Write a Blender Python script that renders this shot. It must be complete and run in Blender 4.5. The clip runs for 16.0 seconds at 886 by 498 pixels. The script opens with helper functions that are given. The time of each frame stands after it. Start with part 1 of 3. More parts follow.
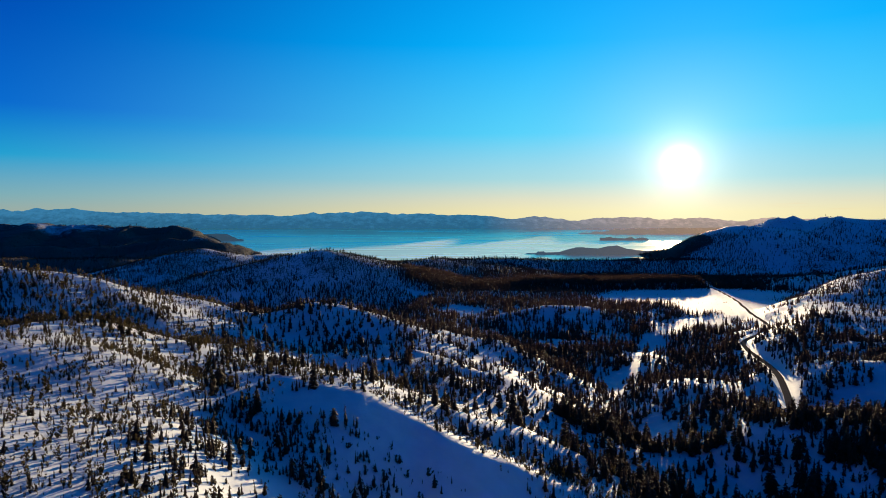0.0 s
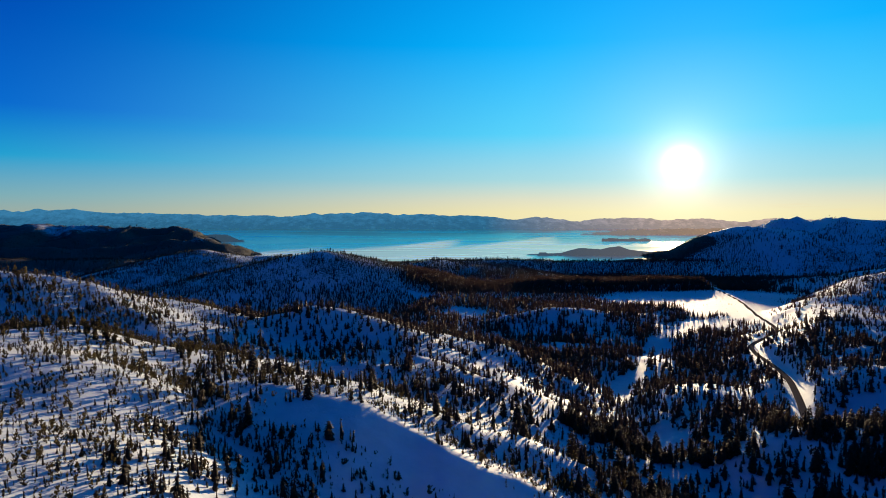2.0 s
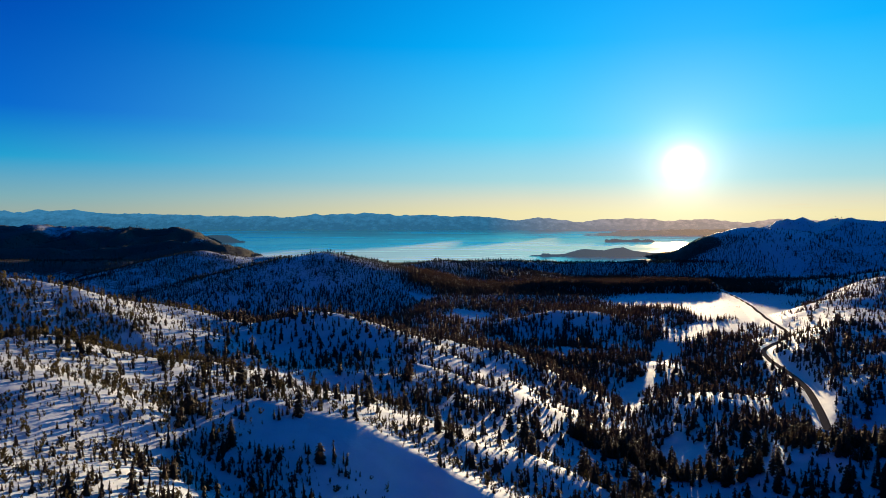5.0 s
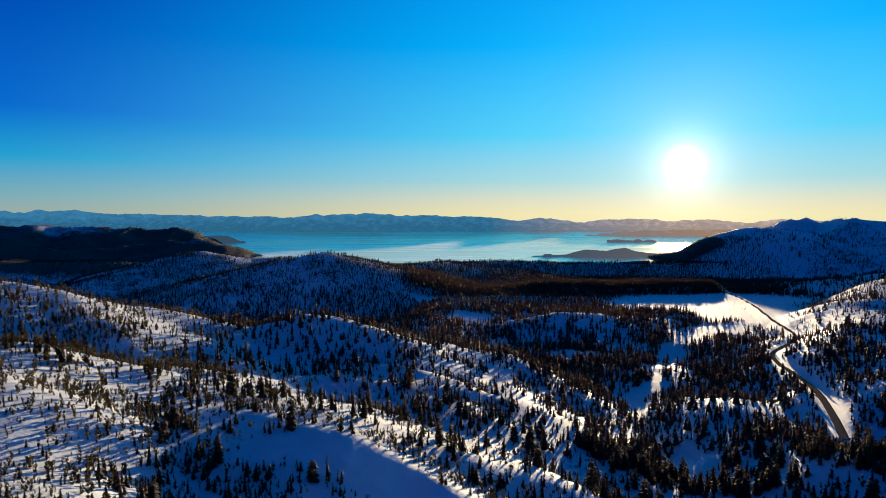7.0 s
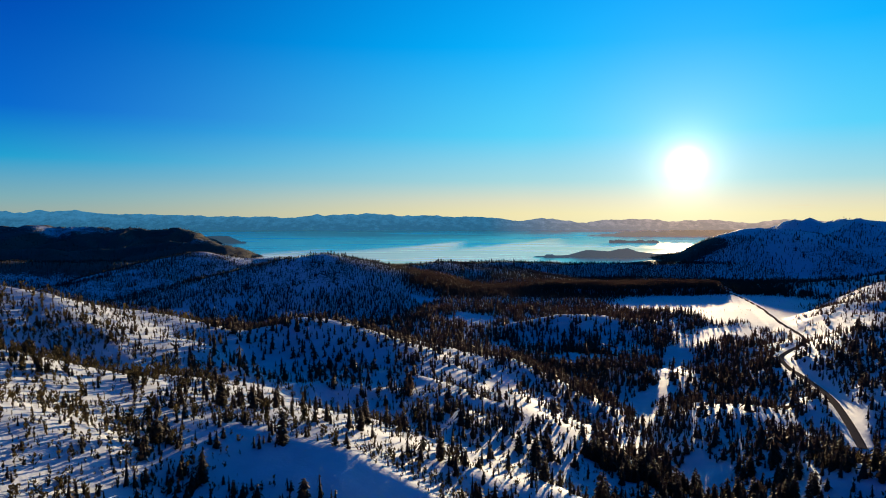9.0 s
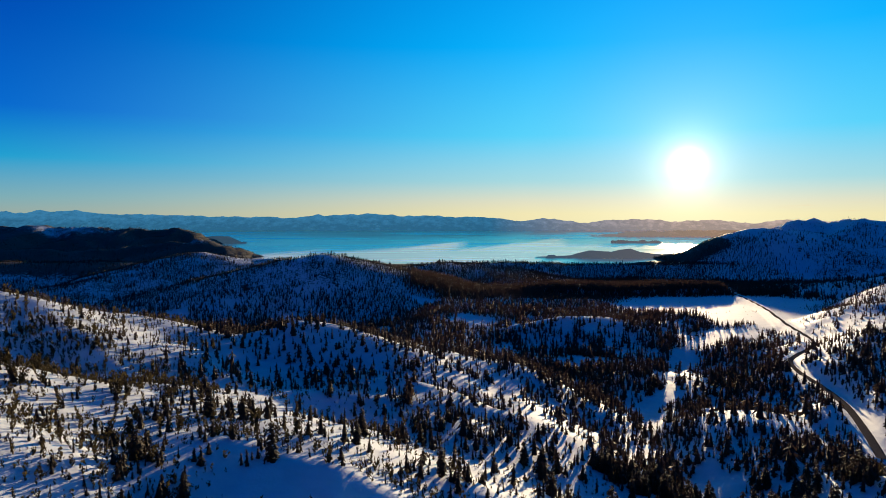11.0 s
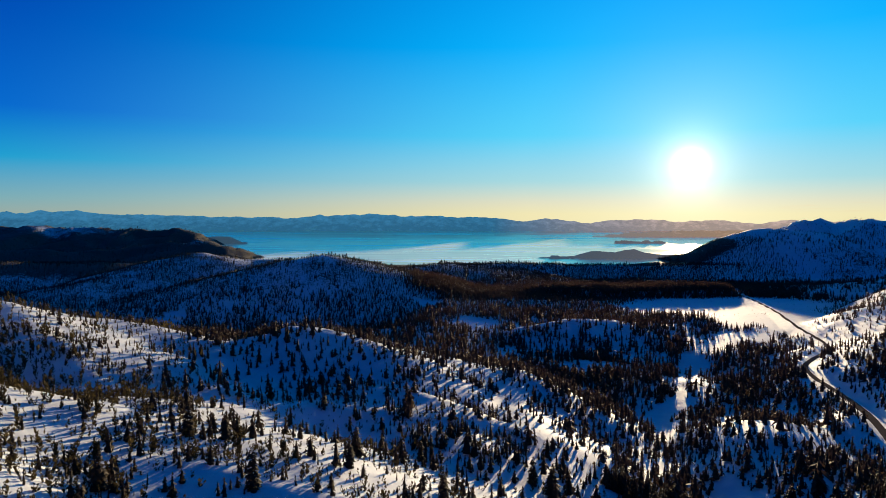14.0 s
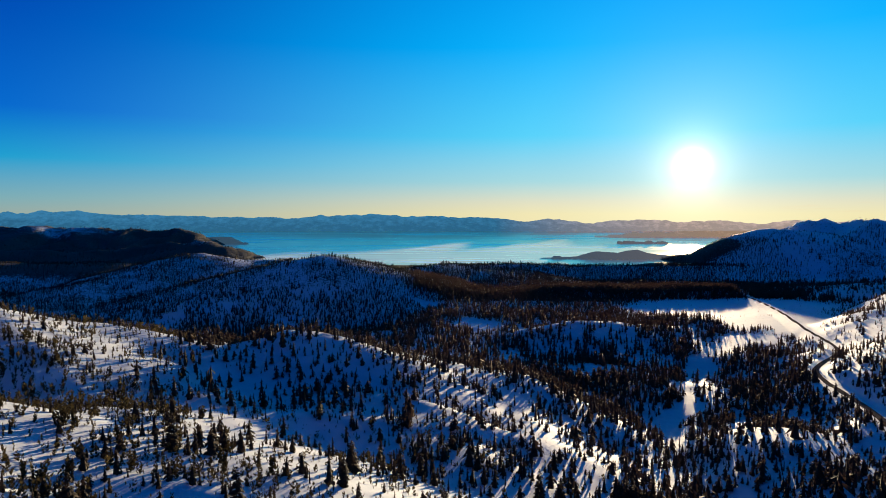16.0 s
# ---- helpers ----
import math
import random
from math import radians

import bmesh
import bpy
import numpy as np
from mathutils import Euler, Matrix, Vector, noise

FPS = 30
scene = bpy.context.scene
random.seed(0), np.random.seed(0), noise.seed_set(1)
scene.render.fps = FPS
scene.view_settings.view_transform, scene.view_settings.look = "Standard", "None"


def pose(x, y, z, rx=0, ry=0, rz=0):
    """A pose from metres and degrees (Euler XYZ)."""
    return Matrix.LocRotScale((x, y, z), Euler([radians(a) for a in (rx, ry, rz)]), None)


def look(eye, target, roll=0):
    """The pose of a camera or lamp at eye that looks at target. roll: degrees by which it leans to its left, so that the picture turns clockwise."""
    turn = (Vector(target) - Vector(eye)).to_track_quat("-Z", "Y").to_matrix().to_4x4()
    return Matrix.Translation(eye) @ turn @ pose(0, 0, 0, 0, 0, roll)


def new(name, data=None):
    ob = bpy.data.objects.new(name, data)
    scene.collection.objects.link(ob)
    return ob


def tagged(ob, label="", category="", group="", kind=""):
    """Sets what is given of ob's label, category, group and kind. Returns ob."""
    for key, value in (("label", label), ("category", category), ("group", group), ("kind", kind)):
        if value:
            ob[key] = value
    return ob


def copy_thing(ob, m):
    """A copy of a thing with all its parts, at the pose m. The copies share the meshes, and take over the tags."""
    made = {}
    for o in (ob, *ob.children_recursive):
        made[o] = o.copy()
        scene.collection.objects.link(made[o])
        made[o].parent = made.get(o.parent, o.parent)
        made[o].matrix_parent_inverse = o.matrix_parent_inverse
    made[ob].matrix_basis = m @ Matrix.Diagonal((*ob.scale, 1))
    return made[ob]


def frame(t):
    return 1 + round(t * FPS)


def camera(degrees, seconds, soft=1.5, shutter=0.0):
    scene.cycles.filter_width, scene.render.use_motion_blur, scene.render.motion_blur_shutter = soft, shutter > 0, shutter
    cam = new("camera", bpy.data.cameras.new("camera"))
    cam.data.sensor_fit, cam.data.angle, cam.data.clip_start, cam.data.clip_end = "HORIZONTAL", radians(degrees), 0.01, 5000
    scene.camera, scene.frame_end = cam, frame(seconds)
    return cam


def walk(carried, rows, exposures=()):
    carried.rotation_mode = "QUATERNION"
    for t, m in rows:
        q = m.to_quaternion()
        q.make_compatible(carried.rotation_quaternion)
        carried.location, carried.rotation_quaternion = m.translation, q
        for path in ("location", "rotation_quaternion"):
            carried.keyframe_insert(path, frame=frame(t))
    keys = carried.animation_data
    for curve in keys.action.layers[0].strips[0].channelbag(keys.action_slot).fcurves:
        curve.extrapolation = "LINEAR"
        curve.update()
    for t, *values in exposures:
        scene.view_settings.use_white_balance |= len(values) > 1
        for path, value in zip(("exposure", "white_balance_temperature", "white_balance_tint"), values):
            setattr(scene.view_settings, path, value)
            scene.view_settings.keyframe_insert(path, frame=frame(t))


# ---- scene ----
cam = camera(70, 16.0, soft=0.8)


def heading(t):
    """The drone's place and turn: a steady glide ahead with a slow turn to its left."""
    s = t / 16
    x = -1.777 * s + 0.404 * s * s
    y = 8.0 * t + 0.408 * (s * s - s)
    z = 300 + 1.462 * s - 2.013 * s * s
    yaw = 1.0123 * s - 0.3629 * s * s + 0.3265 * s ** 3
    pitch = -3.3890 + 0.5101 * s - 0.5391 * s * s + 0.2523 * s ** 3
    return t, pose(x, y, z, 90 + pitch, 0, yaw)


walk(cam, [heading(t) for t in range(17)], [(0, 1.0), (16, 1.0)])

# ---- world and sun: a low winter sun over a lake, clear sky ----
SUN_AZIMUTH, SUN_ELEVATION = radians(20.4), radians(4.1)
sun_way = Vector((math.sin(SUN_AZIMUTH) * math.cos(SUN_ELEVATION), math.cos(SUN_AZIMUTH) * math.cos(SUN_ELEVATION), math.sin(SUN_ELEVATION)))


class Nodes:
    """Short ways to set nodes and links in one tree."""

    def __init__(self, tree):
        self.tree = tree
        tree.nodes.clear()

    def add(self, kind, values=(), **settings):
        node = self.tree.nodes.new(kind)
        for key, value in settings.items():
            setattr(node, key, value)
        for key, value in dict(values).items():
            if isinstance(value, bpy.types.NodeSocket):
                self.tree.links.new(value, node.inputs[key])
            else:
                node.inputs[key].default_value = value
        return node

    def math(self, operation, a, b=0.0, clamp=False):
        return self.add("ShaderNodeMath", {0: a, 1: b}, operation=operation, use_clamp=clamp).outputs[0]

    def mix(self, factor, a, b, blend="MIX"):
        return self.add("ShaderNodeMix", {0: factor, 6: a, 7: b}, data_type="RGBA", blend_type=blend).outputs[2]

    def noise(self, vector, scale, detail=3.0, rough=0.55):
        return self.add("ShaderNodeTexNoise", {"Vector": vector, "Scale": scale, "Detail": detail, "Roughness": rough}).outputs["Fac"]

    def ramp(self, factor, low, high):
        node = self.add("ShaderNodeMapRange", {0: factor, 1: low, 2: high})
        return node.outputs[0]


def make_world():
    """A clear winter sky: the Nishita sky under deep blue air, paler and warmer towards the low sun and the horizon."""
    world = bpy.data.worlds.new("sky")
    scene.world = world
    world.use_nodes = True
    n = Nodes(world.node_tree)
    sky = n.add("ShaderNodeTexSky", sky_type="NISHITA", sun_disc=False, sun_elevation=SUN_ELEVATION, sun_rotation=SUN_AZIMUTH,
                altitude=2600, air_density=1.0, dust_density=0.4, ozone_density=3.0)
    way = n.add("ShaderNodeTexCoord").outputs["Generated"]
    up = n.add("ShaderNodeSeparateXYZ", {0: way}).outputs[2]

    def gradient(stops):
        node = n.add("ShaderNodeValToRGB", {0: up})
        ramp = node.color_ramp
        while len(ramp.elements) < len(stops):
            ramp.elements.new(0.5)
        for element, (place, colour) in zip(ramp.elements, stops):
            element.position, element.color = place, (*colour, 1)
        return node.outputs[0]

    away = gradient([(0, (0.36, 0.44, 0.37)), (0.022, (0.23, 0.45, 0.46)), (0.075, (0.01, 0.37, 0.62)), (0.14, (0.0, 0.135, 0.60)), (0.3, (0.0, 0.05, 0.41)), (0.6, (0.0, 0.068, 0.225)), (1, (0.0, 0.052, 0.155))])
    near = gradient([(0, (1.0, 0.85, 0.42)), (0.018, (0.86, 0.80, 0.50)), (0.05, (0.44, 0.75, 0.70)), (0.12, (0.10, 0.70, 0.94)), (0.25, (0.0, 0.52, 1.05)), (0.36, (0.0, 0.40, 1.0)), (0.6, (0.0, 0.13, 0.42)), (1, (0.0, 0.05, 0.15))])
    towards = n.add("ShaderNodeVectorMath", {0: way, 1: sun_way}, operation="DOT_PRODUCT").outputs["Value"]
    behind = n.add("ShaderNodeMapRange", {0: towards, 1: -0.6, 2: 0.5}).outputs[0]
    behind = n.mix(behind, (0.02, 0.35, 0.70, 1), (1, 1, 1, 1))
    towards = n.math("MAXIMUM", towards, 0.0)
    share = n.math("POWER", n.ramp(towards, 0.48, 0.97), 2.1)
    # thin wisps of cloud low over the horizon
    thin = n.noise(n.add("ShaderNodeMapping", {"Vector": way, "Scale": (14, 14, 260)}).outputs[0], 1.0, 4, 0.6)
    low = n.math("MULTIPLY", n.ramp(up, 0.002, 0.007), n.ramp(up, 0.017, 0.009))
    wisp = n.math("MULTIPLY", n.math("MULTIPLY", n.ramp(thin, 0.52, 0.68), low), n.ramp(n.add("ShaderNodeSeparateXYZ", {0: way}).outputs[0], 0.45, 0.56))
    air = n.mix(n.math("MULTIPLY", wisp, 0.7), n.mix(share, away, near), (1.05, 0.62, 0.25, 1))
    total = n.add("ShaderNodeBackground", {"Color": n.mix(1.0, air, behind, "MULTIPLY"), "Strength": SKY_BLUE}).outputs[0]
    base = n.add("ShaderNodeBackground", {"Color": n.mix(1.0, sky.outputs[0], SKY_TINT, "MULTIPLY"), "Strength": SKY_STRENGTH})
    total = n.add("ShaderNodeAddShader", {0: total, 1: base.outputs[0]}).outputs[0]
    # the sun itself and the bright air close round it
    for power, strength, colour in SUN_GLOW:
        glow = n.math("POWER", towards, power)
        lit = n.add("ShaderNodeBackground", {"Color": (*colour, 1), "Strength": n.math("MULTIPLY", glow, strength)})
        total = n.add("ShaderNodeAddShader", {0: total, 1: lit.outputs[0]}).outputs[0]
    n.add("ShaderNodeOutputWorld", {"Surface": total})


SKY_BLUE, SKY_STRENGTH, SKY_TINT = 0.435, 0.04, (0.01, 0.10, 0.35, 1)
SUN_GLOW = [(6500, 1.0, (1.0, 0.97, 0.9)), (900, 0.26, (1.0, 0.90, 0.66)), (130, 0.09, (1.0, 0.84, 0.55)), (40, 0.015, (1.0, 0.86, 0.66))]
make_world()
lamp = bpy.data.lights.new("sun", "SUN")
lamp.energy, lamp.angle, lamp.color = 4.5, radians(0.6), (1.0, 0.77, 0.45)
sun = new("sun", lamp)
sun.matrix_world = look(sun_way * 1000, (0, 0, 0))

# ---- materials ----


def material(name):
    m = bpy.data.materials.new(name)
    m.use_nodes = True
    return m, Nodes(m.node_tree)


def finish(n, colour, roughness=0.8, bump=None, **more):
    values = {"Base Color": colour, "Roughness": roughness}
    if bump:
        height, distance, strength = bump
        values["Normal"] = n.add("ShaderNodeBump", {"Height": height, "Distance": distance, "Strength": strength}).outputs[0]
    values.update({k.replace("_", " "): v for k, v in more.items()})
    shader = n.add("ShaderNodeBsdfPrincipled", values)
    n.add("ShaderNodeOutputMaterial", {"Surface": shader.outputs[0]})


def snow_ground():
    """Wind-worked snow; where woods are too far to tell their trees apart, their dark crowns take over."""
    m, n = material("snow_ground")
    where = n.add("ShaderNodeTexCoord").outputs["Object"]
    cover = n.add("ShaderNodeAttribute", attribute_name="cover").outputs["Fac"]
    grain, drift, broad = n.noise(where, 0.9, 4), n.noise(where, 0.11, 5), n.noise(where, 0.02, 4)
    snow = n.mix(n.ramp(drift, 0.3, 0.7), (0.66, 0.71, 0.75, 1), (0.77, 0.80, 0.82, 1))
    litter = n.mix(grain, (0.035, 0.038, 0.036, 1), (0.095, 0.082, 0.066, 1))
    clump = n.math("ADD", n.math("MULTIPLY", n.noise(where, 0.14, 6, 0.7), 0.7), n.math("MULTIPLY", broad, 0.3))
    wooded = n.ramp(n.math("ADD", n.math("SUBTRACT", cover, 0.5), clump), 0.44, 0.54)
    colour = n.mix(wooded, snow, litter)
    height = n.math("ADD", n.math("MULTIPLY", drift, 1.0), n.math("MULTIPLY", grain, 0.25))
    finish(n, colour, 0.75, (height, 1.1, 0.5), Specular_IOR_Level=0.15)
    return m


def lake_water():
    """Cold open water seen at a low angle: bands of ripples and slicks that mirror the sky, and a pale warm sheen
    painted in.
    """
    m, n = material("lake_water")
    where = n.add("ShaderNodeTexCoord").outputs["Object"]
    long = n.add("ShaderNodeMapping", {"Vector": where, "Scale": (0.0011, 0.008, 0.01), "Rotation": (0, 0, 0.06)}).outputs[0]
    bands = n.noise(long, 1.0, 6, 0.62)
    thin = n.noise(n.add("ShaderNodeMapping", {"Vector": where, "Scale": (0.004, 0.04, 0.05)}).outputs[0], 1.0, 4, 0.6)
    slick = n.ramp(n.math("ADD", n.math("MULTIPLY", bands, 0.75), n.math("MULTIPLY", thin, 0.25)), 0.4, 0.62)
    level = n.add("ShaderNodeCombineXYZ", {2: 1.0}).outputs[0]
    # the warm tint stands in for pale haze and horizon light on the water
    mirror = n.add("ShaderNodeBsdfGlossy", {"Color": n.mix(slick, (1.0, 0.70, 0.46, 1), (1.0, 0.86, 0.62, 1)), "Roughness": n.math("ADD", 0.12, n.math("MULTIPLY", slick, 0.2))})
    # painted sheen: the diffuse normal leans towards the sun, more so in the slicks
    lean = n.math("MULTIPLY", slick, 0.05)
    sunward = n.add("ShaderNodeCombineXYZ", {0: n.math("MULTIPLY", lean, 0.35), 1: n.math("MULTIPLY", lean, 0.94), 2: 1.0}).outputs[0]
    sunward = n.add("ShaderNodeVectorMath", {0: sunward}, operation="NORMALIZE").outputs["Vector"]
    painted_sheen = n.add("ShaderNodeBsdfDiffuse", {"Color": n.mix(slick, (0.8, 0.60, 0.36, 1), (0.95, 0.78, 0.52, 1)), "Normal": sunward})
    mixed = n.add("ShaderNodeAddShader", {0: mirror.outputs[0], 1: painted_sheen.outputs[0]})
    n.add("ShaderNodeOutputMaterial", {"Surface": mixed.outputs[0]})
    return m


def far_range(name, wood, snow, air, sun_haze):
    """Far mountains beyond the lake, with the haze of miles of bright air painted in as glow: blue away from the sun,
    warm and pale below it.
    """
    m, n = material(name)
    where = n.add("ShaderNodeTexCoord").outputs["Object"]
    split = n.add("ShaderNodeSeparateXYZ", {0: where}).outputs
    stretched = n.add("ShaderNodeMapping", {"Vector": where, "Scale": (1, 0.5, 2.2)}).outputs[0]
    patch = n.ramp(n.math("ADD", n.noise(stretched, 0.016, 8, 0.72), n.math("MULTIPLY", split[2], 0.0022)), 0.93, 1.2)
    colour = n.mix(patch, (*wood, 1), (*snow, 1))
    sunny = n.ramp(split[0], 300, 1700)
    painted_haze = n.mix(sunny, (*air, 1), (*sun_haze, 1))
    # the haze is put in as emission, stronger over the snow patches
    shader = n.add("ShaderNodeBsdfPrincipled", {"Base Color": colour, "Roughness": 0.9, "Emission Color": n.mix(1.0, painted_haze, n.mix(patch, (0.9, 0.9, 0.9, 1), (1.5, 1.4, 1.32, 1)), "MULTIPLY"), "Emission Strength": 1.0})
    n.add("ShaderNodeOutputMaterial", {"Surface": shader.outputs[0]})
    return m


def needles(name, dark, light, clear=0.3):
    m, n = material(name)
    where = n.add("ShaderNodeTexCoord").outputs["Object"]
    chance = n.add("ShaderNodeNewGeometry").outputs["Random Per Island"]
    each = n.add("ShaderNodeObjectInfo").outputs["Random"]
    pick = n.math("ADD", n.math("MULTIPLY", n.noise(where, 1.2, 3), 0.5), n.math("MULTIPLY", n.math("ADD", chance, each), 0.25))
    colour = n.mix(pick, (*dark, 1), (*light, 1))
    diffuse = n.add("ShaderNodeBsdfPrincipled", {"Base Color": colour, "Roughness": 0.75, "Specular IOR Level": 0.25})
    thin = n.add("ShaderNodeBsdfTranslucent", {"Color": colour})
    n.add("ShaderNodeOutputMaterial", {"Surface": n.add("ShaderNodeMixShader", {0: clear, 1: diffuse.outputs[0], 2: thin.outputs[0]}).outputs[0]})
    return m


def bark():
    m, n = material("bark")
    where = n.add("ShaderNodeTexCoord").outputs["Object"]
    grain = n.noise(where, 4.0, 4)
    finish(n, n.mix(grain, (0.05, 0.035, 0.025, 1), (0.16, 0.11, 0.08, 1)), 0.9, (grain, 0.05, 0.6))
    return m


def asphalt():
    m, n = material("asphalt")
    where = n.add("ShaderNodeTexCoord").outputs["Object"]
    wear = n.noise(where, 0.4, 5)
    finish(n, n.mix(wear, (0.065, 0.056, 0.048, 1), (0.13, 0.113, 0.098, 1)), 0.8, (n.noise(where, 8, 2), 0.02, 0.3), Specular_IOR_Level=0.0)
    return m


SNOW, WATER, BARK, ASPHALT = snow_ground(), lake_water(), bark(), asphalt()
# the last two colours of each are the haze it gives off
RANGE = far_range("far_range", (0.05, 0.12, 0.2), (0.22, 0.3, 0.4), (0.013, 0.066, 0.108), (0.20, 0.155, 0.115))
HEADLAND = far_range("hazed_headland", (0.03, 0.04, 0.05), (0.1, 0.12, 0.16), (0.018, 0.038, 0.056), (0.105, 0.082, 0.068))
SHORE = far_range("hazed_shore", (0.05, 0.09, 0.12), (0.2, 0.25, 0.3), (0.05, 0.09, 0.115), (0.175, 0.115, 0.065))
FIR = needles("fir_needles", (0.017, 0.014, 0.009), (0.070, 0.044, 0.025))
# paler brown needles: the haze over the farther woods painted into their colour
HAZE_BROWN = needles("haze_brown_needles", (0.046, 0.028, 0.019), (0.130, 0.076, 0.049), 0.4)
# fir needles with the flare's reddish-brown cast painted in, for the ridge woods
FLARE_BROWN = needles("flare_brown_needles", (0.025, 0.018, 0.012), (0.090, 0.054, 0.033))
PINE = needles("pine_needles", (0.034, 0.027, 0.011), (0.115, 0.083, 0.032))

# ---- the lie of the land ----
rng = np.random.default_rng(7)
LATTICE = rng.random((256, 256))


def value_noise(x, y):
    """Smooth noise of wavelength one, from -1 to 1."""
    i, j = np.floor(x).astype(int), np.floor(y).astype(int)
    u, v = x - i, y - j
    u, v = u * u * u * (u * (6 * u - 15) + 10), v * v * v * (v * (6 * v - 15) + 10)
    a, b = LATTICE[i % 256, j % 256], LATTICE[(i + 1) % 256, j % 256]
    c, d = LATTICE[i % 256, (j + 1) % 256], LATTICE[(i + 1) % 256, (j + 1) % 256]
    return 2 * ((a + (b - a) * u) * (1 - v) + (c + (d - c) * u) * v) - 1


def rough(x, y, length, octaves, gain=0.5):
    total, weight = 0 * x, 1.0
    for k in range(octaves):
        c, s = math.cos(k * 1.1), math.sin(k * 1.1)
        total = total + weight * value_noise((c * x - s * y) / length + 17.3 * k, (s * x + c * y) / length + 5.1 * k)
        length, weight = length / 2, weight * gain
    return total


def smooth_step(v, low, high):
    w = np.clip((v - low) / (high - low), 0, 1)
    return w * w * (3 - 2 * w)


def ridge(x, y, crest, left, right, round_top, reach):
    """A ridge along its crest, falling away by one slope to the left of its way and another to the right, and more steeply past its reach."""
    best = np.full_like(x, -1e4)
    for (ax, ay, az), (bx, by, bz) in zip(crest, crest[1:]):
        dx, dy = bx - ax, by - ay
        span = math.hypot(dx, dy)
        along = np.clip(((x - ax) * dx + (y - ay) * dy) / span ** 2, 0, 1)
        off = np.hypot(x - ax - along * dx, y - ay - along * dy)
        side = np.clip(((y - ay) * dx - (x - ax) * dy) / span / (off + 1e-6), -1, 1)
        slope = 0.5 * (left + right) + 0.5 * (left - right) * side
        drop = slope * (np.sqrt(off * off + round_top ** 2) - round_top) + 0.32 * 15 * np.logaddexp(0, (off - reach) / 15)
        best = np.maximum(best, az + along * (bz - az) - drop)
    return best


def blend_max(a, b, k):
    h = np.clip(0.5 + 0.5 * (a - b) / k, 0, 1)
    return b + (a - b) * h + k * h * (1 - h)


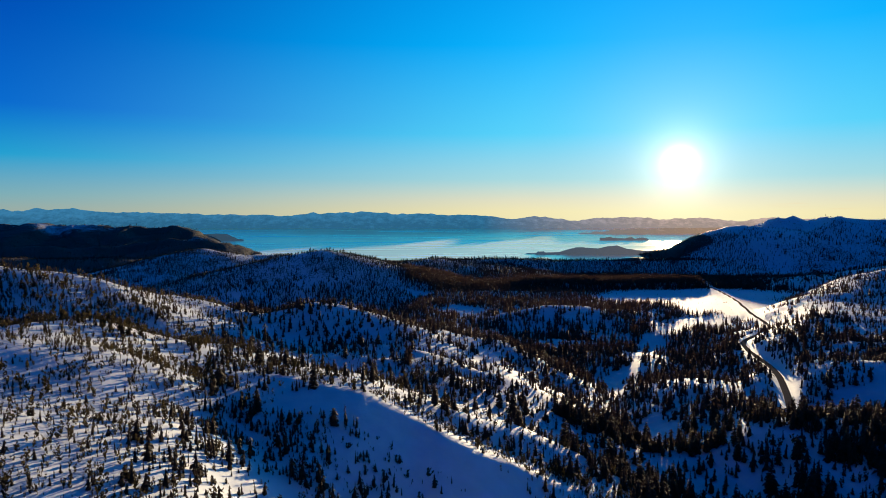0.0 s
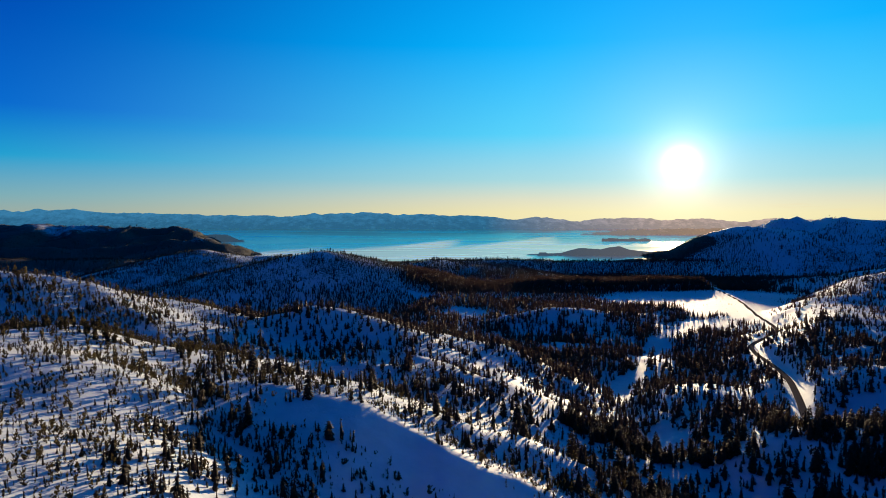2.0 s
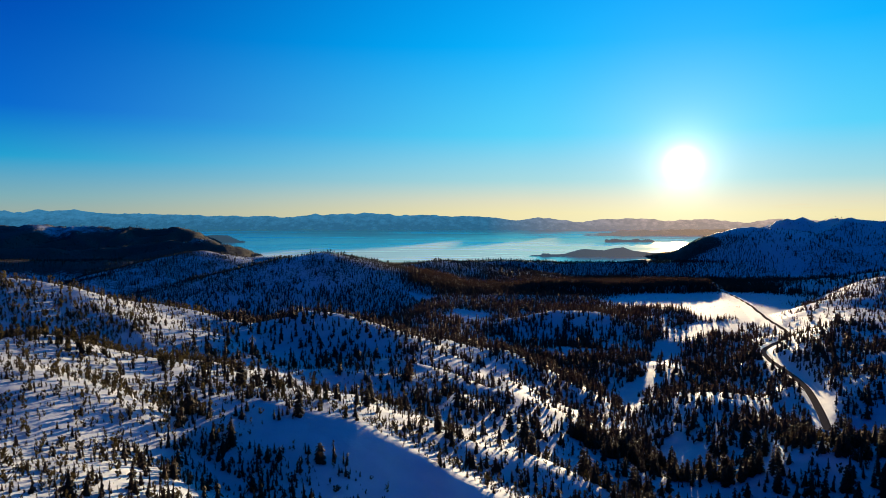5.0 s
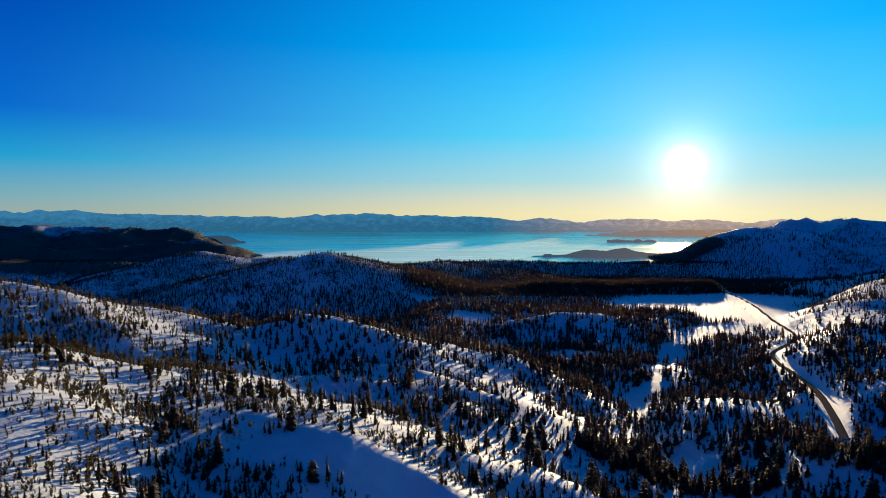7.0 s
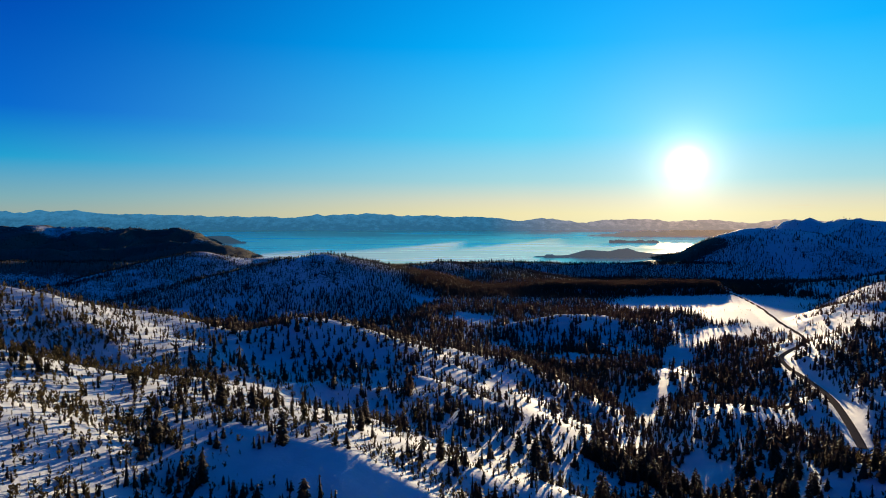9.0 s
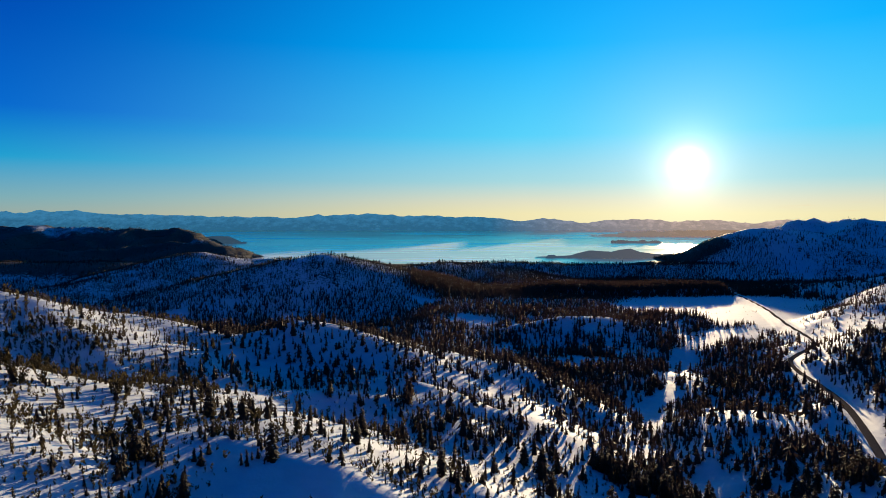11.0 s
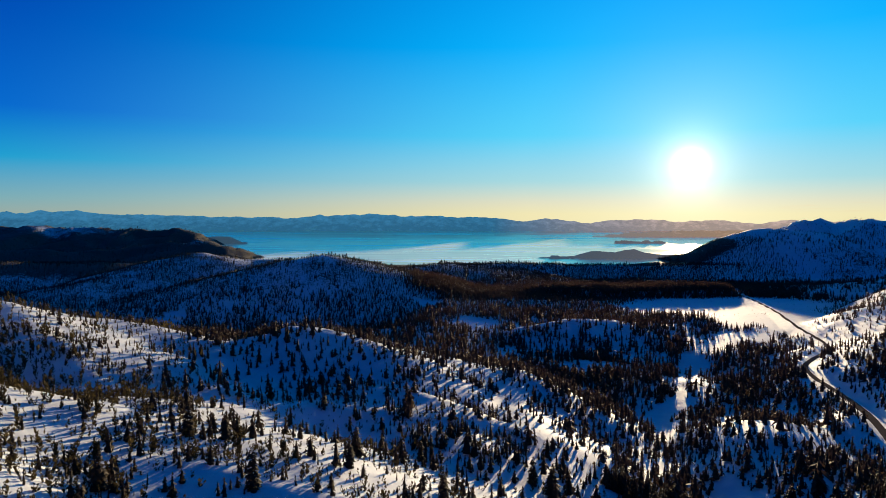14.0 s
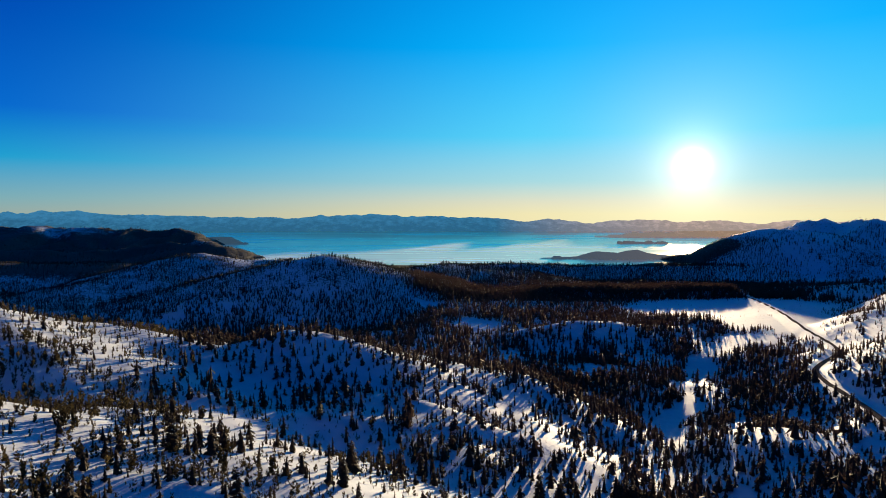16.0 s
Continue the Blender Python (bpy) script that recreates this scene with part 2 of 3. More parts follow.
RIDGES = [  # name, crest, slope to the left of its way, to the right, roundness, reach, blending
    ("left_shoulder", [(-700, 250, 310), (-430, 390, 284), (-304, 443, 260), (-255, 462, 250), (-230, 512, 232), (-214, 590, 210), (-205, 670, 187)], 0.5, 0.28, 8, 130, 5),
    ("left_slope", [(-600, 130, 312), (-300, 150, 277), (-205, 165, 257), (-160, 168, 246), (-114, 152, 231), (-96, 85, 217), (-70, -60, 206)], 0.34, 0.3, 8, 100, 4),
    ("left_rib", [(-205, 165, 257), (-202, 235, 252), (-194, 270, 248), (-180, 315, 242), (-165, 370, 227), (-150, 440, 208)], 0.2, 0.3, 8, 62, 4),
    ("near_spur", [(-150, 330, 225), (-110, 318, 221), (-76, 312, 217), (-56, 306, 214)], 0.16, 0.22, 3, 60, 3),
    ("dome", [(-170, 520, 206), (-140, 545, 211), (-115, 562, 214), (-78, 605, 191), (-40, 610, 192), (-15, 632, 181), (6, 625, 177), (40, 600, 171), (46, 545, 169), (44, 490, 173), (36, 455, 178), (38, 418, 175), (48, 395, 166), (80, 385, 155), (130, 395, 149), (190, 405, 147)], 0.38, 0.13, 8, 90, 4),
    ("hollow", [(-130, 440, 202), (-70, 440, 193), (-25, 400, 187), (10, 430, 176)], 0.08, 0.2, 15, 60, 4),
    ("right_bench", [(700, 330, 215), (450, 460, 190), (360, 525, 170), (345, 580, 152), (345, 650, 143), (362, 730, 135), (384, 795, 131), (420, 845, 130), (480, 920, 127)], 0.3, 0.18, 12, 70, 6),
    ("right_spur", [(420, 300, 180), (260, 350, 170), (215, 385, 160), (205, 440, 151), (228, 555, 146), (240, 620, 131)], 0.15, 0.14, 12, 40, 6),
    ("right_hill", [(480, 880, 138), (515, 835, 154), (545, 865, 162), (590, 985, 161), (720, 1085, 169), (850, 1240, 182), (1300, 1400, 230)], 0.3, 0.2, 15, 60, 6),
    ("right_shelf", [(365, 560, 164), (385, 625, 169), (395, 690, 165), (450, 765, 166), (519, 838, 167), (560, 905, 163), (620, 1060, 160), (680, 1180, 141)], 0.5, 0.02, 10, 300, 5),
    ("right_terrace", [(880, 1800, 98), (930, 1740, 117), (1030, 1640, 140), (1400, 1560, 215)], 0.2, 0.1, 20, 160, 8),
    ("knoll", [(60, 1075, 110), (115, 1055, 133), (175, 1040, 147), (235, 1065, 142), (300, 1105, 127), (360, 1140, 118)], 0.45, 0.32, 12, 300, 5),
    ("hummock", [(100, 850, 118), (150, 870, 124), (200, 890, 117)], 0.25, 0.2, 15, 200, 6),
    ("mid_hill", [(-590, 1380, 100), (-462, 1530, 148), (-400, 1600, 182), (-350, 1630, 197), (-315, 1642, 202), (-265, 1665, 176), (-205, 1705, 136), (-139, 1850, 147), (-50, 2000, 147), (28, 2152, 135), (135, 2250, 130), (300, 2320, 124), (470, 2430, 112), (620, 2480, 112), (760, 2540, 113), (880, 2620, 118), (960, 2700, 136), (1010, 2750, 142)], 0.2, 0.3, 15, 400, 8),
    ("mid_spur", [(-300, 1642, 172), (-310, 1520, 138), (-290, 1400, 104)], 0.3, 0.3, 20, 200, 12),
    ("plateau", [(28, 2152, 128), (150, 1950, 115), (280, 1680, 107), (500, 1750, 95)], 0.05, 0.1, 30, 220, 8),
    ("left_woods", [(-1100, 1820, 95), (-960, 1800, 122), (-905, 2050, 150), (-800, 2100, 179), (-680, 2150, 153), (-550, 2170, 148), (-420, 2150, 140)], 0.3, 0.2, 20, 250, 10),
    ("left_spur", [(-890, 2030, 155), (-790, 1810, 130), (-700, 1640, 96)], 0.25, 0.25, 20, 250, 12),
    ("left_mountain", [(-3000, 3000, 300), (-2600, 3300, 236), (-2310, 3300, 228), (-2080, 3300, 238), (-1950, 3300, 224), (-1632, 3300, 222), (-1400, 3300, 219), (-1330, 3300, 204), (-1262, 3300, 158), (-1200, 3300, 112)], 0.3, 0.2, 15, 500, 6),
    ("left_foothill", [(-2300, 2600, 175), (-1700, 2650, 155), (-1311, 2750, 158), (-1150, 2750, 183), (-1078, 2750, 197), (-1017, 2750, 173), (-894, 2740, 138), (-783, 2700, 110)], 0.35, 0.28, 12, 500, 6),
    ("left_buttress", [(-1640, 3250, 212), (-1560, 3000, 172), (-1500, 2800, 140)], 0.3, 0.3, 15, 500, 8),
    ("left_buttress_two", [(-2080, 3250, 225), (-2000, 2950, 185), (-1900, 2700, 150)], 0.3, 0.3, 15, 500, 8),
    ("right_flank", [(1030, 3150, 55), (1085, 3020, 92), (1103, 2940, 132), (1122, 2810, 182), (1162, 2730, 216), (1215, 2705, 230)], 0.5, 0.75, 10, 500, 4),
    ("right_mountain", [(1238, 2685, 238), (1300, 2600, 240), (1400, 2600, 230), (1600, 2650, 225)], 0.5, 0.26, 15, 190, 6),
    ("right_peaks", [(1420, 2870, 256), (1500, 2830, 282), (1600, 2780, 278), (1650, 2700, 276), (1660, 2644, 281), (1740, 2640, 266), (1840, 2640, 276), (2300, 2500, 310)], 0.5, 0.36, 15, 500, 6),
]
ROAD = [(262, 468, 151), (286, 519, 149), (318, 592, 145), (338, 650, 141), (352, 705, 138), (365, 752, 135), (384, 800, 133), (413, 838, 132), (446, 872, 132), (476, 914, 131), (503, 985, 128), (529, 1075, 125), (568, 1189, 121), (610, 1319, 117), (663, 1525, 111), (720, 1765, 98), (765, 1860, 91)]


def scarp(x, y):
    """A steeper step in the face below the left shoulder."""
    across, along = 0.77 * (x + 160) - 0.6 * (y - 447), 0.6 * (x + 160) + 0.77 * (y - 447)
    return 9 * smooth_step(across, -26, 10) * (1 - smooth_step(across, 20, 80)) * (1 - smooth_step(np.abs(along), 50, 110))


LUMPS = [(-12, 358, -4, 22), (14, 345, -4, 22), (226, 393, 6, 30), (-44, 588, -4, 28), (-69, 496, -9, 30), (-141, 317, -4, 28), (91, 531, -7, 30), (96, 667, -7, 32), (41, 484, 4, 28), (-8, 431, 5, 28), (72, 386, -5, 28), (61, 606, 5, 28), (165, 575, -4, 30)]  # rises and hollows: x, y, height, width
NEAR_RISES = [(-126, 247, 6.3, 42), (-113, 449, 8.8, 42), (-181, 471, -6.6, 42), (-205, 321, 4.4, 42), (-91, 324, -2.7, 42), (237, 407, 3.9, 60), (-271, 424, 3.6, 42)]
VALLEY_RISES = [(310, 487, 6.3, 110), (76, 744, 3.9, 50), (288, 866, -4.6, 75), (76, 744, 3.8, 75), (-88, 580, 3.5, 75), (137, 793, 3.6, 75), (288, 866, -4.3, 50), (44, 1083, -3.7, 110), (678, 1009, 2.9, 50)]
FAR_RISES = [(-484, 1428, -4, 180), (-645, 1608, -2.5, 180), (-408, 1508, -4, 180), (-645, 1608, -2.1, 110), (610, 1472, -3.8, 180), (-408, 1508, -3, 110), (1038, 2352, 1.5, 110)]


def soft_blob(x, y, cx, cy, rx, ry, turn):
    c, s = math.cos(radians(turn)), math.sin(radians(turn))
    return np.exp(-((c * (x - cx) + s * (y - cy)) / rx) ** 2 - ((-s * (x - cx) + c * (y - cy)) / ry) ** 2)


SPUR_LIP = [(-120, 320, 221), (-76, 312, 217), (-53, 304, 215.5), (-38, 303, 213), (-26, 300, 208), (-14, 297, 202.5), (0, 288, 197), (15, 284, 190), (43, 291, 177), (60, 294, 169), (120, 307, 152)]


def spur_face(x, y):
    """The lip of the near spur: a smooth snow face below it towards the bowl, a gentle back behind it; and how far it rules."""
    px, py, pz = np.array(SPUR_LIP, float).T
    past = y - np.interp(x, px, py)
    level = np.interp(x, px, pz) - np.where(past < 0, -(0.19 + 0.18 * smooth_step(x, -80, 0)) * np.maximum(past, -70) - 0.12 * np.minimum(past + 70, 0), 0.11 * past)
    rules = smooth_step(x - 26 * smooth_step(-past, 30, 95), -116, -62) * (1 - smooth_step(x, 62, 112)) * smooth_step(past, -150, -100) * (1 - smooth_step(past, 24, 56))
    return level, rules


def raw_height(x, y):
    z = 121 - 0.012 * np.clip(y - 700, 0, 1000) - 0.062 * np.clip(y - 1700, 0, 800) + 0.08 * np.clip(560 - y, 0, 400) - 25 * smooth_step(-x, 0, 150) * smooth_step(y, 750, 1200)
    z = z - 40 * smooth_step(y, 2600, 3100)
    z = z + 80 * smooth_step(-x, 500, 800) * smooth_step(y, 1850, 2250) * (1 - smooth_step(y, 2750, 3000)) + 50 * smooth_step(x, 600, 800) * smooth_step(y, 2150, 2400) * (1 - smooth_step(y, 2700, 2850))
    for _, crest, left, right, top, reach, k in RIDGES:
        z = blend_max(z, ridge(x, y, crest, left, right, top, reach), k)
    for cx, cy, lift, wide in LUMPS + NEAR_RISES + VALLEY_RISES + FAR_RISES:
        z = z + lift * np.exp(-((x - cx) ** 2 + (y - cy) ** 2) / wide ** 2)
    # the mountain breaks off steeply above the lake
    z = z - 80 * smooth_step(x, -1275, -1120) * (1 - smooth_step(x, -900, -700)) * smooth_step(y, 2920, 3120)
    face, rules = spur_face(x, y)
    z = z + rules * (face - z)
    shelf = 0.85 * blob(x, y, -42, 462, 66, 26, 6)
    z = z + shelf * (197 - 0.12 * (x + 50) + 0.03 * (y - 460) - z)
    z = z + 4.5 * np.exp(-(((y - 266) - 0.45 * (x + 130)) / 24) ** 2) * (1 - smooth_step(np.abs(x + 135), 30, 65))
    # the blob is an unseen rise, added to lengthen the shadows over the meadow
    z = z - scarp(x, y) + 10 * blob(x, y, 450, 1640, 250, 80, 8)
    size = np.clip(y / 900, 0.25, 0.9)
    keep = 1 - 0.85 * meadow(x, y)
    return z + keep * (size * 3.2 * rough(x, y, 110, 4) + 0.5 * rough(x + 300, y, 22, 3)\
        + 1.0 * rough(0.6 * x, y + 50, 17, 2) * smooth_step(-x, 90, 130) * smooth_step(y, 330, 370) * (1 - smooth_step(y, 540, 620))\
        + 1.7 * rough(x, y + 90, 42, 2) * smooth_step(x, -170, -120) * smooth_step(y, 345, 400) * (1 - smooth_step(y, 640, 760)))\
        + 15 * smooth_step(y, 2450, 2800) * (0.7 - 2 * np.abs(rough(x, y, 190, 5))) * smooth_step(np.abs(x - 250), 800, 1100)


def blob(x, y, cx, cy, rx, ry, turn=0.0):
    c, s = math.cos(radians(turn)), math.sin(radians(turn))
    u, v = (c * (x - cx) + s * (y - cy)) / rx, (-s * (x - cx) + c * (y - cy)) / ry
    return 1 - smooth_step(np.hypot(u, v), 0.8, 1.2)


def meadow(x, y):
    m = 0 * x
    for spot in [(560, 1420, 230, 130, 20), (535, 1190, 85, 110, -15), (640, 1260, 38, 140, -20), (432, 1050, 62, 38, 35), (366, 985, 20, 62, -42)]:
        m = np.maximum(m, blob(x, y, *spot))
    return m


def spline(points, per):
    """A smooth line through the points."""
    p = np.array([points[0], *points, points[-1]], float)
    out = []
    for a, b, c, d in zip(p, p[1:], p[2:], p[3:]):
        for t in np.linspace(0, 1, per, endpoint=False):
            out.append(0.5 * (2 * b + (c - a) * t + (2 * a - 5 * b + 4 * c - d) * t * t + (3 * b - a - 3 * c + d) * t ** 3))
    return np.array(out + [p[-1]])


road_line, road_z = np.split(spline(ROAD, 10), [2], 1)
road_z = road_z[:, 0]


def road_off(x, y):
    """Distance from the road's middle, and its height there."""
    off, level = np.full_like(x, 1e4), 0 * x
    for (ax, ay), (bx, by), za, zb in zip(road_line, road_line[1:], road_z, road_z[1:]):
        dx, dy = bx - ax, by - ay
        along = np.clip(((x - ax) * dx + (y - ay) * dy) / (dx * dx + dy * dy), 0, 1)
        d = np.hypot(x - ax - along * dx, y - ay - along * dy)
        near = d < off
        off, level = np.where(near, d, off), np.where(near, za + along * (zb - za), level)
    return off, level


def height(x, y):
    z = raw_height(x, y)
    off, level = road_off(x, y)
    bed = 1 - smooth_step(off, 6, 16)
    bank = 1.0 * np.exp(-((off - 5.6) / 1.5) ** 2)
    return z + (level - z) * bed - 0.3 * (off < 3.6) + bank


def mesh_object(name, points, faces, mat, smooth=True):
    mesh = bpy.data.meshes.new(name)
    mesh.from_pydata(points, [], faces)
    mesh.materials.append(mat)
    mesh.polygons.foreach_set("use_smooth", [smooth] * len(mesh.polygons))
    mesh.update()
    return new(name, mesh)


def grid_faces(rows, columns):
    i = np.arange(rows * columns).reshape(rows, columns)
    return np.stack([i[:-1, :-1], i[:-1, 1:], i[1:, 1:], i[1:, :-1]], -1).reshape(-1, 4)


def far_woods(x, y):
    """How much of the ground dark woods hide, where single trees are too small to see."""
    w = 0.60 * smooth_step(y, 2350, 2600) * (1 - smooth_step(x, 600, 1100))
    w = np.maximum(w, (0.30 + 0.14 * smooth_step(x, 1200, 1300) * (1 - smooth_step(y, 2380, 2460))) * smooth_step(y, 2130, 2230) * smooth_step(x, 900, 1200))
    w = np.maximum(w, 0.45 * smooth_step(-x, 90, 240) * smooth_step(y, 1330, 1480))
    w = np.maximum(w, 0.66 * smooth_step(-x, 600, 850) * smooth_step(y, 1850, 2150))
    w = w - 0.22 * soft_blob(x, y, -1950, 3230, 260, 110, 0) - 0.16 * soft_blob(x, y, -1060, 2735, 90, 60, 0)
    w = np.maximum(w, 0.64 * smooth_step(x, 560, 640) * (1 - smooth_step(x, 930, 990)) * smooth_step(y, 2430, 2500))
    w = np.maximum(w, 0.62 * smooth_step(x, 850, 950) * (1 - smooth_step(x, 1080, 1140)) * smooth_step(y, 2450, 2550))
    return w


def make_ground():
    rows = np.concatenate([np.linspace(-900, 20, 40), np.geomspace(60, 4700, 365)])
    u = np.linspace(-1, 1, 450)
    x = (np.maximum(rows, 0)[:, None] + 220) * (0.82 * u + 0.9 * u ** 5)[None]
    y = np.repeat(rows[:, None], len(u), 1)
    z = height(x, y)
    points = np.stack([x, y, z], -1).reshape(-1, 3)
    ob = mesh_object("ground", points, grid_faces(len(rows), len(u)), SNOW)
    cover = ob.data.attributes.new("cover", "FLOAT", "POINT")
    cover.data.foreach_set("value", far_woods(x, y).ravel())
    return tagged(ob, "snow-covered hills and valley floor with wind-worked drifts", "ground", kind="structure")


def lake_level(y):
    return 110 + 0.0283 * (y - 2600)


make_ground()
gx, gy = np.meshgrid(np.linspace(-3600, 3600, 60), np.linspace(2500, 4960, 40))
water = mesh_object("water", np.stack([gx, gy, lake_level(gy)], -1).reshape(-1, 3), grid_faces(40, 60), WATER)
tagged(water, "pale blue open lake with bands of ripples and a painted sheen", "lake", kind="structure")


def range_of_hills(name, crest, y, foot, depth, mat, label, seed, rugged=1.0, n=900, rows=36, spread=1.0):
    """A far mountain range: its skyline, with spurs and gullies falling towards the water."""
    px, pz = np.array(crest, float).T
    x = np.linspace(px[0], px[-1], n)
    top = np.interp(x, px, pz)
    top = top + rugged * 4.5 * (1 - 2 * np.abs(rough(x, 0 * x + 31 * seed, 120, 2))) + rugged * 4.0 * rough(x, 0 * x + 7 * seed, 60, 5, 0.6)
    v = np.linspace(0, 1, rows)[:, None]
    gx = np.repeat(x[None], rows, 0)
    gy = y - depth * v + 0 * gx
    fold = 1 - 2 * np.abs(rough(gx + 40 * seed, gy * 0.8, 140, 5, 0.6))
    gz = top[None] + (foot - top[None]) * v ** 0.9 + 16 * fold * (v * (1 - v) * 4)
    gy = gy + 50 * fold * v
    ob = mesh_object(name, np.stack([gx, gy, gz], -1).reshape(-1, 3), grid_faces(rows, n), mat)
    # set nearer or farther, and smaller or larger with it
    ob.matrix_basis = Matrix.Translation((0, 64, 300)) @ Matrix.Scale(spread, 4) @ Matrix.Translation((0, -64, -300))
    return tagged(ob, label, "mountains", kind="structure")


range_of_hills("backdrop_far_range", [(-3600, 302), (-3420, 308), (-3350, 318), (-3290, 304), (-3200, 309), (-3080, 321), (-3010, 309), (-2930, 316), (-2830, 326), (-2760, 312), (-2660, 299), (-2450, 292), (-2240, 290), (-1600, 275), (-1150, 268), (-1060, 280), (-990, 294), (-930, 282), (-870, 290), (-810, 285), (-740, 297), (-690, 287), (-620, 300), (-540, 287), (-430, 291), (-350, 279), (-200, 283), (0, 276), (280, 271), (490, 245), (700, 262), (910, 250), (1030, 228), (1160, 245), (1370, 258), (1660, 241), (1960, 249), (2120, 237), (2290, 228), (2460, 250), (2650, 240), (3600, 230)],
               4830, 160, 160, RANGE, "snow-streaked mountains beyond the lake in painted blue haze", 3, spread=1.029)
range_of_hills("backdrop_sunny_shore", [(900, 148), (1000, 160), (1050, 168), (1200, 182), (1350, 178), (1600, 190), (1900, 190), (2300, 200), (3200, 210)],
               4230, 135, 120, SHORE, "low wooded shore in painted haze under the low sun", 9, spread=0.994)
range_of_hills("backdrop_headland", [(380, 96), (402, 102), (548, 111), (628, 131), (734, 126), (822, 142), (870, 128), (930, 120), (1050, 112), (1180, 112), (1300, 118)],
               2980, 88, 90, HEADLAND, "dim wooded headland reaching into the lake, under painted haze", 4, 0.35, 300, 20, 0.928)
range_of_hills("backdrop_island", [(925, 133), (950, 138.5), (1040, 143), (1120, 140), (1210, 132)], 3735, 126, 50, HEADLAND, "low dark island far out in the lake, under painted haze", 6, 0.15, 200, 12, 0.966)
range_of_hills("backdrop_left_headland", [(-1500, 160), (-1400, 164), (-1320, 171), (-1265, 169), (-1185, 132), (-1160, 126)], 3700, 120, 90, HEADLAND, "dim wooded headland by the lake, under painted haze", 8, 0.35, 200, 16, 0.965)


# ---- the road through the valley ----
def make_road():
    way = np.gradient(road_line, axis=0)
    way /= np.hypot(way[:, 0], way[:, 1])[:, None]
    side = np.stack([way[:, 1], -way[:, 0]], -1)
    points, faces = [], []
    profile = [(-2.9, -0.6), (-2.9, 0.2), (-1.45, 0.26), (0, 0.28), (1.45, 0.26), (2.9, 0.2), (2.9, -0.6)]
    for (x, y), (sx, sy), z in zip(road_line, side, road_z):
        points += [(x + sx * w, y + sy * w, z + h) for w, h in profile]
    k = len(profile)
    for i in range(len(road_line) - 1):
        faces += [(i * k + j, i * k + j + 1, (i + 1) * k + j + 1, (i + 1) * k + j) for j in range(k - 1)]
    return tagged(mesh_object("road", points, faces, ASPHALT), "ploughed two-lane asphalt mountain road between snow banks", "road", kind="structure")


make_road()


# ---- trees ----
def clearing(x, y):
    m = meadow(x, y)
    for spot in [(-36, 287, 46, 15, -8), (8, 272, 34, 13, -18), (176, 632, 11, 48, -8), (292, 880, 20, 80, -24), (254, 780, 27, 58, -26), (208, 700, 12, 40, -35), (335, 480, 80, 13, 10), (154, 448, 17, 44, -6), (-52, 1440, 30, 20, 0),
                 (150, 1050, 42, 13, -8), (322, 1690, 14, 70, 10), (282, 1650, 42, 20, 0), (45, 1190, 40, 70, 20), (232, 640, 7, 60, -30)]:
        m = np.maximum(m, blob(x + 5 * value_noise(x / 14, y / 14), y + 9 * value_noise(x / 11 + 9, y / 30), *spot))
    return m


def scrub_belt(x, y):
    """Belts of low pines along the lips of the sunny slope."""
    m = 0 * x
    for spot in [(-235, 262, 60, 7, -20), (-172, 320, 9, 60, 10), (-262, 458, 60, 10, -15), (-222, 540, 9, 70, 10), (-120, 345, 40, 8, -15), (-10, 306, 34, 11, -16), (45, 300, 45, 14, 0), (-75, 326, 45, 12, -8), (-40, 318, 40, 10, -5)]:
        m = np.maximum(m, blob(x, y, *spot))
    return m


def sunny_slope(x, y):
    """Where the sunny slope lies, with its low scrub in place of tall trees."""
    grove = blob(x, y, -72, 220, 32, 56, 14)
    return (1 - grove) * smooth_step(-x - 40 * smooth_step(y, 210, 320) - 45 * smooth_step(y, 400, 450), 50, 100) * (1 - smooth_step(y - 130 * smooth_step(-x, 165, 205), 490, 570))


def meadow_grove(x, y):
    """A clump of small trees out in the meadow."""
    return np.maximum(blob(x, y, 482, 1128, 36, 13, 35), blob(x, y, 420, 1190, 16, 10))


